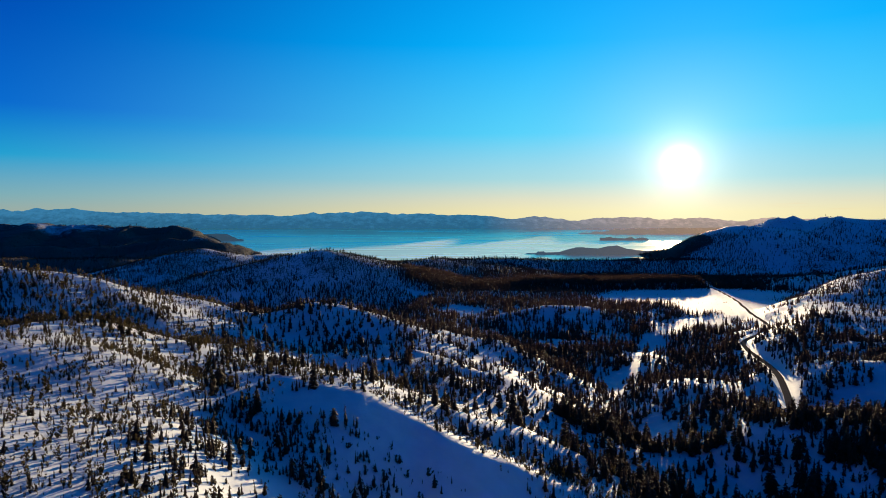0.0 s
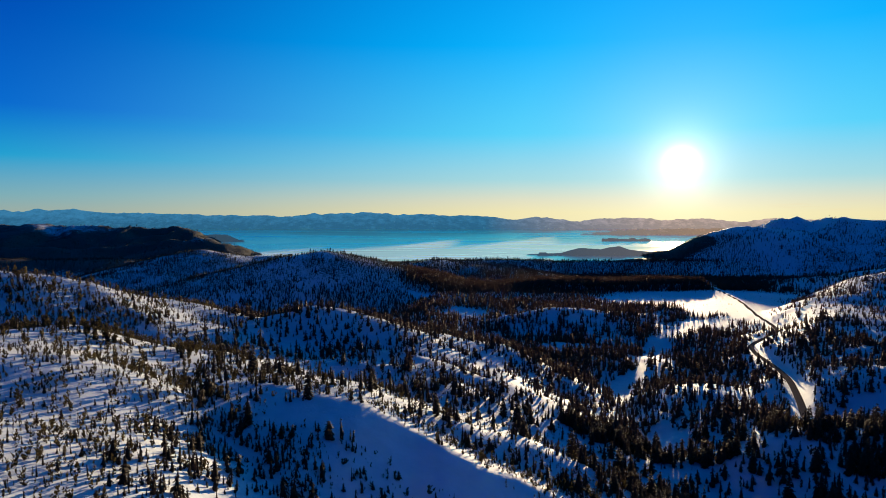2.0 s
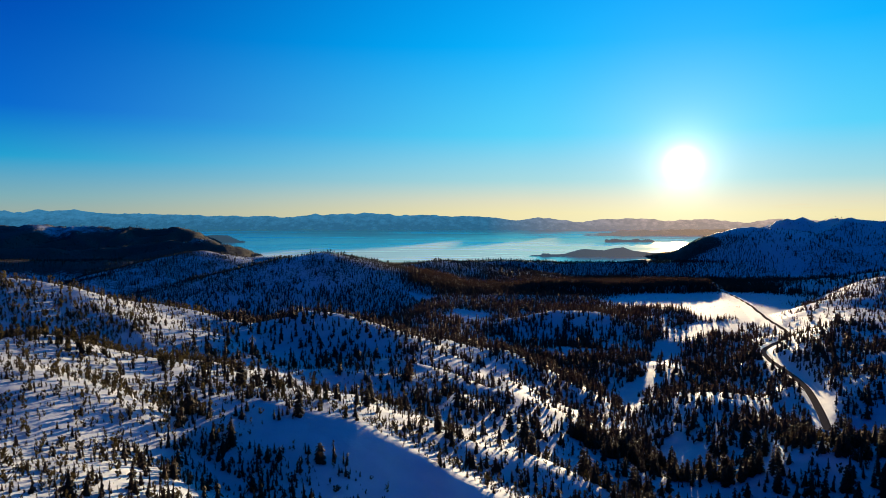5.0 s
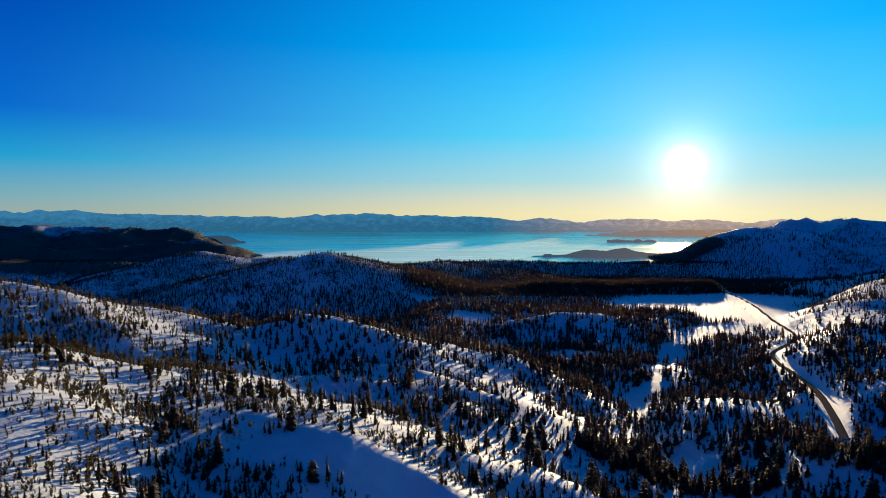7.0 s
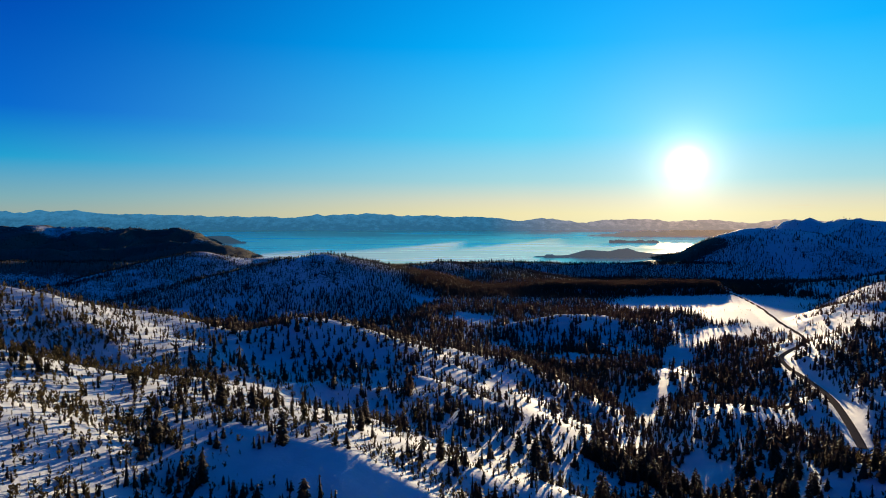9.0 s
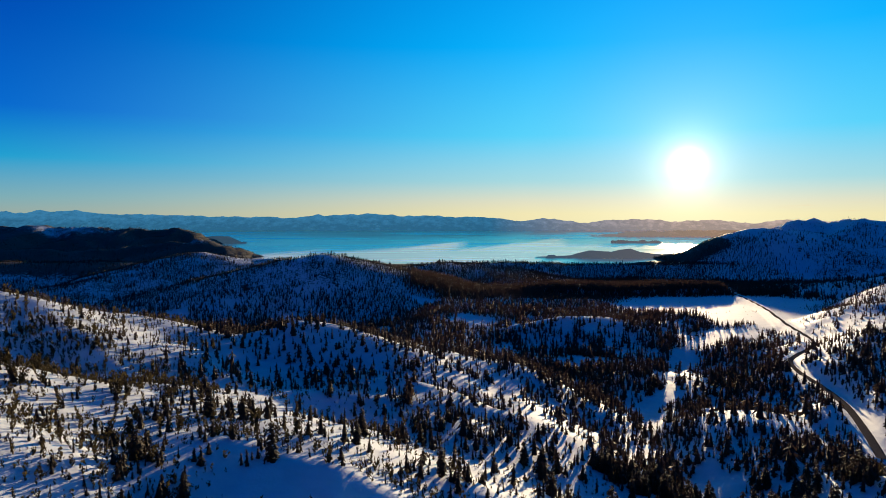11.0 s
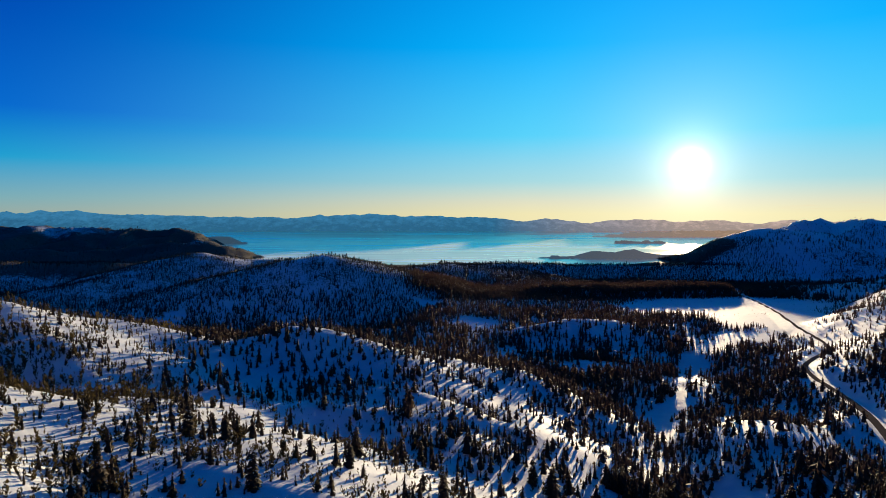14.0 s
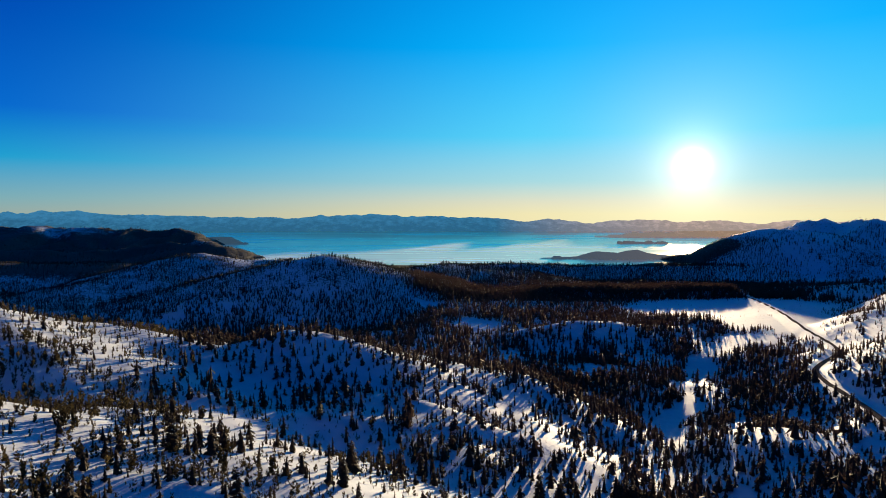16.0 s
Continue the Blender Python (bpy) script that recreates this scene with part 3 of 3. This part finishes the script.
def tree_share(x, y):
    """Trees for each square metre."""
    clump = smooth_step(rough(x, y, 60, 3), -0.7, 0.6)
    left = sunny_slope(x, y)
    share = 0.022 + (0.082 + 0.010 * smooth_step(y, 340, 400)) * left + 0.022 * blob(x, y, 270, 390, 230, 100)
    share = share - 0.004 * blob(x, y, -30, 270, 75, 60)
    share = share + 0.012 * blob(x, y, -72, 220, 32, 56, 14) + 0.012 * blob(x, y, -110, 185, 50, 40, 0) + 0.003 * blob(x, y, -38, 255, 48, 13, -12) + 0.034 * soft_blob(x, y, -95, 530, 75, 50, 20) + 0.004 * blob(x, y, -35, 243, 45, 22) + 0.012 * soft_blob(x, y, 95, 610, 75, 150, 12)
    share = share + 0.009 * smooth_step(x, 20, 110) * smooth_step(y, 330, 420) * (1 - smooth_step(x, 400, 520))
    share = share + 0.024 * smooth_step(y, 1150, 1400) * smooth_step(-x, 60, 160)
    share = share - 0.007 * smooth_step(x, 420, 560) * (1 - smooth_step(y, 1900, 2100)) + 0.016 * soft_blob(x, y, 650, 1130, 110, 190, -20) + 0.014 * soft_blob(x, y, -120, 215, 60, 60, 0)
    peak = smooth_step(x, 860, 960) * smooth_step(y, 2200, 2350)
    share = share * (1 - peak) + peak * (0.012 + 0.03 * (1 - smooth_step(x, 1080, 1140)) - 0.006 * smooth_step(y, 2560, 2660) + 0.010 * smooth_step(x, 1200, 1300) * (1 - smooth_step(y, 2380, 2460)))
    share = share * (1.15 + (1.4 - 0.1 * smooth_step(x, -60, 30)) * (1 - left) * (1 - smooth_step(y, 600, 1000)))
    share = share * (1 - 0.15 * soft_blob(x, y, -15, 455, 70, 40, 0)) * (1 - 0.3 * soft_blob(x, y, -5, 540, 50, 100, 0))
    share = share * (0.4 + 0.4 * left + (1.25 - 0.9 * left) * smooth_step(value_noise(x / 13 + 40, y / 13), -0.35, 0.45))
    share = share * (0.25 + 0.45 * left + (1 - 0.65 * left) * clump) + 0.017 * scrub_belt(x, y)
    share = share * (1 - 0.25 * smooth_step(x, 350, 420) * smooth_step(y, 640, 720) * (1 - smooth_step(y, 1050, 1250)))
    share = share + 0.03 * smooth_step(y, 1180, 1300) * (1 - smooth_step(y, 2100, 2300)) * smooth_step(x, -300, -150) * (1 - smooth_step(x, 250, 400)) * (1 - meadow(x, y))
    deep = smooth_step(y, 1480, 1560) * smooth_step(x, -180, 0) * (1 - smooth_step(x, 700 + 0.6 * np.clip(y - 1500, 0, 700), 780 + 0.6 * np.clip(y - 1500, 0, 700)))
    share = share * (1 - deep) + (0.038 + 0.012 * (1 - smooth_step(y, 1600, 1680))) * deep
    share = share * (1 - 0.5 * soft_blob(x, y, -150, 350, 75, 55, 0))
    off, _ = road_off(x, y)
    return (share * (1 - clearing(x, y)) + 0.0014 * meadow(x, y) + 0.03 * meadow_grove(x, y) + 0.007 * blob(x, y, 258, 800, 30, 70, -26)) * (off > 9)


def scatter(y0, y1, cell, seed, x0=-2000, x1=2000):
    r = np.random.default_rng(seed)
    gx, gy = np.meshgrid(np.arange(x0, x1, cell), np.arange(y0, y1, cell))
    x, y = (gx + r.uniform(-0.5, 0.5, gx.shape) * cell).ravel(), (gy + r.uniform(-0.5, 0.5, gy.shape) * cell).ravel()
    inside = np.abs(x) < 0.72 * y + 90
    x, y = x[inside], y[inside]
    keep = r.random(len(x)) < tree_share(x, y) * cell * cell
    x, y = x[keep], y[keep]
    left = sunny_slope(x, y)
    belt = scrub_belt(x, y)
    tall = r.gamma(4.5, 1 / 4.5, len(x)) * (8.8 * (1 - left) + 4.7 * left) * (1 - 0.42 * smooth_step(x, 390, 520) * smooth_step(y, 600, 700) * (1 - smooth_step(y, 1300, 1500))) * (0.62 + 0.38 * smooth_step(y, 450, 900) + 0.16 * left) * (1 - 0.3 * smooth_step(y, 1150, 1450)) * (1 + (0.25 - 0.6 * smooth_step(y, 2520, 2640)) * smooth_step(x, 860, 960) * smooth_step(y, 2200, 2350))
    tall = tall * (1 + 0.8 * smooth_step(y, 1480, 1560) * smooth_step(x, -180, 0) * (1 - smooth_step(y, 1650, 2000)))
    tall = tall * (1 + 0.4 * blob(x, y, 270, 390, 230, 100)) * (1 - 0.25 * soft_blob(x, y, -40, 540, 110, 110, 0))
    tall = np.clip(tall * (1 - 0.45 * belt * (1 - left)) * (1 - 0.75 * meadow(x, y) * (1 - meadow_grove(x, y))), 1.2, 17)
    return x, y, height(x, y), tall, np.maximum(left, belt), r


def cone_tiers(r, tiers, sides, width):
    """One conifer a metre high as jagged skirts, for trees far off."""
    points, faces = [], []
    for k in range(tiers):
        low = 0.04 + 0.84 * (k / tiers) ** 0.9
        high = min(1.0, low + 1.5 / (tiers + 1))
        reach = width * (1 - low) ** 0.5 * r.uniform(0.75, 1.2)
        start, turn = len(points), r.uniform(0, 6.3)
        sway = r.normal(0, 0.02, 2)
        points.append((sway[0], sway[1], high))
        for j in range(sides):
            a, far = turn + 2 * math.pi * j / sides, reach * (r.uniform(0.85, 1.25) if j % 2 else r.uniform(0.45, 0.8))
            points.append((far * math.cos(a) + sway[0], far * math.sin(a) + sway[1], low - 0.05 * far / width + r.uniform(-0.03, 0.03)))
        faces += [(start, start + 1 + j, start + 1 + (j + 1) % sides) for j in range(sides)]
    return np.array(points), np.array(faces)


def bough_tree(r, boughs, width, core, thick=0.48):
    """One conifer a metre high: a thin dark core with drooping boughs set unevenly round it, some missing."""
    points, faces = [], []
    lean = r.normal(0, 0.03, 2)
    for k in range(boughs):
        h = 0.03 + 0.9 * ((k + r.uniform(0, 1.5)) / (boughs + 1)) ** 1.05
        a = 2.4 * k + r.uniform(-0.7, 0.7)
        far = width * (1.04 - h) ** 0.5 * r.uniform(0.5, 1.25)
        ux, uy = math.cos(a), math.sin(a)
        half, drop = far * r.uniform(0.28, 0.5), far * r.uniform(0.1, 0.7)
        cx, cy = lean * h
        start = len(points)
        points += [(cx, cy, h + 0.06 + 0.12 * width), (cx + ux * far * 0.6 - uy * half, cy + uy * far * 0.6 + ux * half, h), (cx + ux * far, cy + uy * far, h - drop), (cx + ux * far * 0.6 + uy * half, cy + uy * far * 0.6 - ux * half, h)]
        faces += [(start, start + 1, start + 2), (start, start + 2, start + 3)]
    start = len(points)
    points.append((lean[0], lean[1], 1.0))
    points += [(thick * width * math.cos(j * 6.2832 / core), thick * width * math.sin(j * 6.2832 / core), r.uniform(0.0, 0.08)) for j in range(core)]
    faces += [(start, start + 1 + j, start + 1 + (j + 1) % core) for j in range(core)]
    return np.array(points), np.array(faces)


def tuft_tree(r, stems, tufts, width, size=0.1):
    """One shrubby pine a metre high: tufts of needles along several upswept stems."""
    points, faces = [], []
    for s in range(stems):
        a, out, top = r.uniform(0, 6.3), r.uniform(0.2, 1) * width, r.uniform(0.55, 1.0) if s else 1.0
        for k in range(tufts):
            h = top * (0.06 + 0.92 * (k + r.random()) / tufts)
            spread = out * (h / top) ** 0.8
            lean = width * 0.55 * (1.2 - h) * r.random()
            b = r.uniform(0, 6.3)
            c = np.array([spread * math.cos(a) + lean * math.cos(b), spread * math.sin(a) + lean * math.sin(b), h])
            d = size * r.uniform(0.6, 1.3)
            start = len(points)
            tip = c + np.array([math.cos(b) * d, math.sin(b) * d, d * r.uniform(0.7, 1.6)])
            across = np.array([-math.sin(b), math.cos(b), 0]) * d * 0.7
            points += [c - across, c + across, tip, c + (0, 0, -d * 0.7)]
            faces += [(start, start + 1, start + 2), (start + 3, start + 1, start), (start + 3, start + 2, start + 1)]
        foot = len(points)
        q = np.array([out * math.cos(a), out * math.sin(a), top * 0.95])
        points += [(0.012, 0, -0.05), (-0.006, 0.011, -0.05), (-0.006, -0.011, -0.05), q]
        faces += [(foot, foot + 1, foot + 3), (foot + 1, foot + 2, foot + 3), (foot + 2, foot, foot + 3)]
    return np.array(points), np.array(faces)


def whorl_crown(r, whorls, width, bare, blunt):
    """The crown of one near conifer, a metre high: whorls of drooping, ragged boughs round the stem, with gaps."""
    points, faces = [], []
    for k in range(whorls):
        base = h = bare + (0.97 - bare) * (k / (whorls - 1)) ** 0.92
        reach = width * (1.02 - h) ** blunt * (1 if k else 0.7)
        boughs = int(r.integers(6, 9)) if h < 0.85 else 4
        turn = r.uniform(0, 6.3)
        for j in range(boughs):
            if r.random() < 0.12:
                continue
            a = turn + 2 * math.pi * j / boughs + r.normal(0, 0.15)
            far, droop, wide = reach * r.uniform(0.5, 1.3), r.uniform(0.1, 0.5), r.uniform(0.25, 0.45)
            h = base + r.uniform(-0.8, 0.8) / whorls if 0 < k < whorls - 1 else base
            ux, uy = math.cos(a), math.sin(a)
            start = len(points)
            for along, side, lift in [(0, 0, 0.02), (0.55, wide, -0.3), (0.55, -wide, -0.3), (0.5, 0, 0.12), (1, 0, -1), (0.78, wide * 0.8, -0.85), (0.78, -wide * 0.8, -0.85)]:
                points.append((ux * far * along - uy * far * side, uy * far * along + ux * far * side, h + lift * droop * far + r.normal(0, 0.004)))
            faces += [(start, start + 1, start + 3), (start, start + 3, start + 2), (start + 3, start + 1, start + 5), (start + 3, start + 6, start + 2), (start + 3, start + 5, start + 4), (start + 3, start + 4, start + 6)]
    tip = len(points)
    points += [(0.012, 0, 0.93), (-0.006, 0.011, 0.93), (-0.006, -0.011, 0.93), (0, 0, 1.0)]
    faces += [(tip, tip + 1, tip + 3), (tip + 1, tip + 2, tip + 3), (tip + 2, tip, tip + 3)]
    return np.array(points), np.array(faces)


def stem(r, top, thick):
    """A tapered, slightly bent trunk a metre high."""
    points, faces = [], []
    for k, h in enumerate((-0.06, 0.02, 0.3, 0.65, top)):
        w = thick * (1.25 if k == 0 else 1) * (1 - 0.9 * max(h, 0) / top)
        bend = r.normal(0, 0.006, 2)
        points += [(bend[0] + w * math.cos(j * math.pi / 3), bend[1] + w * math.sin(j * math.pi / 3), h) for j in range(6)]
    for k in range(4):
        faces += [(k * 6 + j, k * 6 + (j + 1) % 6, k * 6 + 6 + (j + 1) % 6, k * 6 + 6 + j) for j in range(6)]
    return points, faces


def plant(name, shapes, x, y, z, tall, fat, r, mat, label):
    """One object of many trees, each a turned and scaled copy of a shape."""
    points, faces, start = [], [], 0
    pick = r.integers(0, len(shapes), len(x))
    for k, (p, f) in enumerate(shapes):
        i = np.where(pick == k)[0]
        a = r.uniform(0, 6.3, len(i))
        c, s = np.cos(a)[:, None], np.sin(a)[:, None]
        h, w = tall[i][:, None], (tall * fat)[i][:, None] * r.uniform(0.75, 1.3, len(i))[:, None]
        q = np.stack([(c * p[:, 0] - s * p[:, 1]) * w + x[i][:, None], (s * p[:, 0] + c * p[:, 1]) * w + y[i][:, None], p[:, 2] * h + z[i][:, None] - 0.15], -1)
        points.append(q.reshape(-1, 3))
        faces.append((f[None] + (start + len(p) * np.arange(len(i)))[:, None, None]).reshape(-1, 3))
        start += len(p) * len(i)
    points, faces = np.concatenate(points), np.concatenate(faces)
    mesh = bpy.data.meshes.new(name)
    mesh.vertices.add(len(points))
    mesh.vertices.foreach_set("co", points.ravel())
    mesh.loops.add(faces.size)
    mesh.loops.foreach_set("vertex_index", faces.ravel())
    mesh.polygons.add(len(faces))
    mesh.polygons.foreach_set("loop_start", np.arange(len(faces)) * 3)
    mesh.polygons.foreach_set("loop_total", np.full(len(faces), 3))
    mesh.update(calc_edges=True)
    mesh.materials.append(mat)
    return tagged(new(name, mesh), label, "trees", kind="stuff")


def part(name, points, faces, mat, parent, label=""):
    mesh = bpy.data.meshes.new(name)
    mesh.from_pydata([tuple(p) for p in points], [], [tuple(int(i) for i in f) for f in faces])
    mesh.materials.append(mat)
    ob = tagged(new(name, mesh), label)
    ob.parent = parent
    return ob


def near_tree(name, label, crown, trunk, mat):
    """A tree one metre high, with its own trunk and crown, to be copied at its true height."""
    tree = tagged(new(name), label, "tree", "trees on the near slopes")
    part("trunk", *trunk, BARK, tree)
    part("crown", *crown, mat, tree)
    return tree


shape_rng = np.random.default_rng(21)
SPIRES = [bough_tree(shape_rng, n, w, 5) for n, w in ((20, 0.20), (18, 0.26), (19, 0.31), (18, 0.37), (17, 0.16), (17, 0.33))]
MIDDLE = [bough_tree(shape_rng, 12, w, 4) for w in (0.19, 0.24, 0.29, 0.34, 0.39)]
VALLEY = [bough_tree(shape_rng, 9, w, 3) for w in (0.24, 0.29, 0.34)]
OPEN = [bough_tree(shape_rng, 9, w, 3, 0.2) for w in (0.20, 0.25, 0.31)]
SMALL = [cone_tiers(shape_rng, 2, 5, w) for w in (0.17, 0.20, 0.24)]
TINY = [cone_tiers(shape_rng, 2, 4, w) for w in (0.17, 0.20, 0.24)]
SHRUBS = [tuft_tree(shape_rng, n, 6, w, 0.12) for n, w in ((3, 0.20), (4, 0.28), (2, 0.12), (4, 0.34))]
LOW_SHRUBS = [tuft_tree(shape_rng, n, 5, w, 0.14) for n, w in ((2, 0.20), (3, 0.28), (2, 0.15))]

# the largest trees of the near slopes, each a thing of its own
x, y, z, tall, left, r = scatter(20, 440, 2.3, 1)
bushy = r.random(len(x)) < 0.10 + 0.74 * left
tall = np.where(bushy, np.minimum(tall, 6.4), np.minimum(tall * (1 + 0.25 * left), 20 - 14.5 * left)) * (1 - 0.36 * (1 - smooth_step(y, 250, 330)))
order = np.argsort(-(tall - 0.012 * y - 99 * (y < 150)))
near_firs = [i for i in order if not bushy[i]][:225]
near_pines = [i for i in order if bushy[i] and left[i] > 0.5][:75]
KINDS = [
    ("fir_tree", "tall dark fir with drooping boughs standing in the snow", (34, 0.19, 0.03, 0.7), FIR),
    ("fir_tree", "broad dark fir with dense low boughs on snow", (30, 0.25, 0.02, 0.6), FIR),
    ("fir_tree", "slender dark fir with ragged gaps on the snowy slope", (30, 0.14, 0.06, 0.7), FIR),
    ("fir_tree", "blunt-topped dark fir on the snowy slope", (28, 0.21, 0.03, 0.45), FIR),
]
stock = []
for name, label, (whorls, width, bare, blunt), mat in KINDS:
    stock.append(near_tree(name, label, whorl_crown(shape_rng, whorls, width, bare, blunt), stem(shape_rng, 0.95, 0.016), mat))
for stems, tufts, width, label in [(5, 30, 0.42, "olive bushy mountain pine with several upswept stems"), (3, 34, 0.28, "olive upright mountain pine lit from behind on snow")]:
    stock.append(near_tree("mountain_pine", label, tuft_tree(shape_rng, stems, tufts, width, 0.085), stem(shape_rng, 0.6, 0.02), PINE))


def set_tree(k, i, first):
    m = pose(x[i], y[i], z[i] - 0.1, 0, 0, float(r.uniform(0, 360))) @ Matrix.Diagonal((tall[i] * r.uniform(0.85, 1.2), tall[i] * r.uniform(0.85, 1.2), tall[i], 1))
    if first:
        stock[k].matrix_basis = m
        stock[k].scale = m.to_scale()
    else:
        copy_thing(stock[k], m @ Matrix.Diagonal(tuple(1 / v for v in stock[k].scale) + (1,)))


# two that stand alone in the snow bowl
for spot_x, spot_y, high, turn, label, crown in [(-48, 273, 7.5, 20, "dense rounded dark fir standing alone in the snow bowl", (24, 0.33, 0.02, 0.35)),
                                                 (-82, 275, 11, 75, "tall dark fir standing at the edge of the snow bowl", (26, 0.2, 0.03, 0.55))]:
    lone = near_tree("fir_tree", label, whorl_crown(shape_rng, *crown), stem(shape_rng, 0.95, 0.018), FIR)
    level = float(height(np.array([float(spot_x)]), np.array([float(spot_y)]))[0])
    lone.matrix_basis = pose(spot_x, spot_y, level - 0.1, 0, 0, turn) @ Matrix.Diagonal((high, high, high, 1))

used = set()
for n, i in enumerate(near_firs):
    k = n % 4
    set_tree(k, i, k not in used)
    used.add(k)
for n, i in enumerate(near_pines):
    k = 4 + n % 2
    set_tree(k, i, k not in used)
    used.add(k)
rest = np.ones(len(x), bool)
rest[near_firs], rest[near_pines] = False, False

# the rest of the woods, past counting
plant("woods_slope", SPIRES, *(v[~bushy & rest] for v in (x, y, z, tall)), 1.0, r, FIR, "dark conifers scattered over the snowy slopes")
plant("pine_scrub", SHRUBS, *(v[bushy & rest] for v in (x, y, z, tall)), 1.0, r, PINE, "olive shrubby mountain pines on the sunny slope")
# low brush poking through the snow along the lit rims
r = np.random.default_rng(31)
x, y = r.uniform(-230, 110, 14000), r.uniform(140, 470, 14000)
keep = (r.random(14000) < np.maximum((0.19 + 0.38 * smooth_step(rough(x, y, 26, 3), -0.2, 0.5)) * (1 - clearing(x, y)), 0.9 * scrub_belt(x, y) * smooth_step(x, -90, -60))) & (np.abs(x) < 0.72 * y + 90)
x, y = x[keep], y[keep]
plant("low_brush", LOW_SHRUBS, x, y, height(x, y), r.gamma(4, 0.45, len(x)), 1.3, r, PINE, "brown low brush poking through the snow")
x, y, z, tall, left, r = scatter(440, 800, 4.6, 2)
bushy = r.random(len(x)) < 0.75 * left
tall = np.where(bushy, np.minimum(tall, 6.4), np.minimum(tall * (1 + 0.2 * left), 20 - 14 * left))
plant("woods_ridge", MIDDLE, *(v[~bushy] for v in (x, y, z, tall)), 1.0, r, FLARE_BROWN, "dark conifers on the wooded ridge")
plant("ridge_scrub", LOW_SHRUBS, *(v[bushy] for v in (x, y, z, tall)), 1.0, r, PINE, "olive pine scrub along the snowy shoulder")
x, y, z, tall, left, r = scatter(800, 1450, 5.4, 3)
plant("woods_valley", VALLEY, x, y, z, tall, 1.0, r, HAZE_BROWN, "dense conifers on the valley floor")
x, y, z, tall, left, r = scatter(1470, 1850, 4.9, 6, -100, 1000)
rim = y < 1640 + 40 * value_noise(x / 60, y / 60)
plant("woods_rim", MIDDLE[1:4], x[rim], y[rim], z[rim], tall[rim], 1.0, r, HAZE_BROWN, "dense conifers along the far edge of the meadow")
x, y, z, tall = x[~rim], y[~rim], z[~rim], tall[~rim]
plant("woods_plain", OPEN, x, y, z, tall, 1.15, r, HAZE_BROWN, "dense dark conifer forest on the plain")
x, y, z, tall, left, r = scatter(1450, 2500, 4.6, 4)
apart = (y > 1850) | (x < -100) | (x > 1000)
apart &= (x < 900) | (r.random(len(x)) < 0.5)
apart &= (x > -600) | (y < 2050) | (r.random(len(x)) < 0.4)
x, y, z, tall = x[apart], y[apart], z[apart], tall[apart]
tall = tall * np.where(x < -60, 0.82, 1.0)
plant("woods_far_hills", TINY, x, y, z, tall, 1.0, r, FIR, "conifers on the far hills")
x, y, z, tall, left, r = scatter(2500, 3000, 5.0, 5, 850, 2000)
plant("woods_mountain", SMALL, x, y, z, tall * 0.72, 1.2, r, FIR, "conifers on the snowy mountain side")
x, y, z, tall, left, r = scatter(2500, 3460, 9.5, 8, -2000, -700)
plant("woods_lake_flank", TINY, x, y, z, tall * 0.55, 1.7, r, FIR, "dark conifers on the mountain flank above the lake")
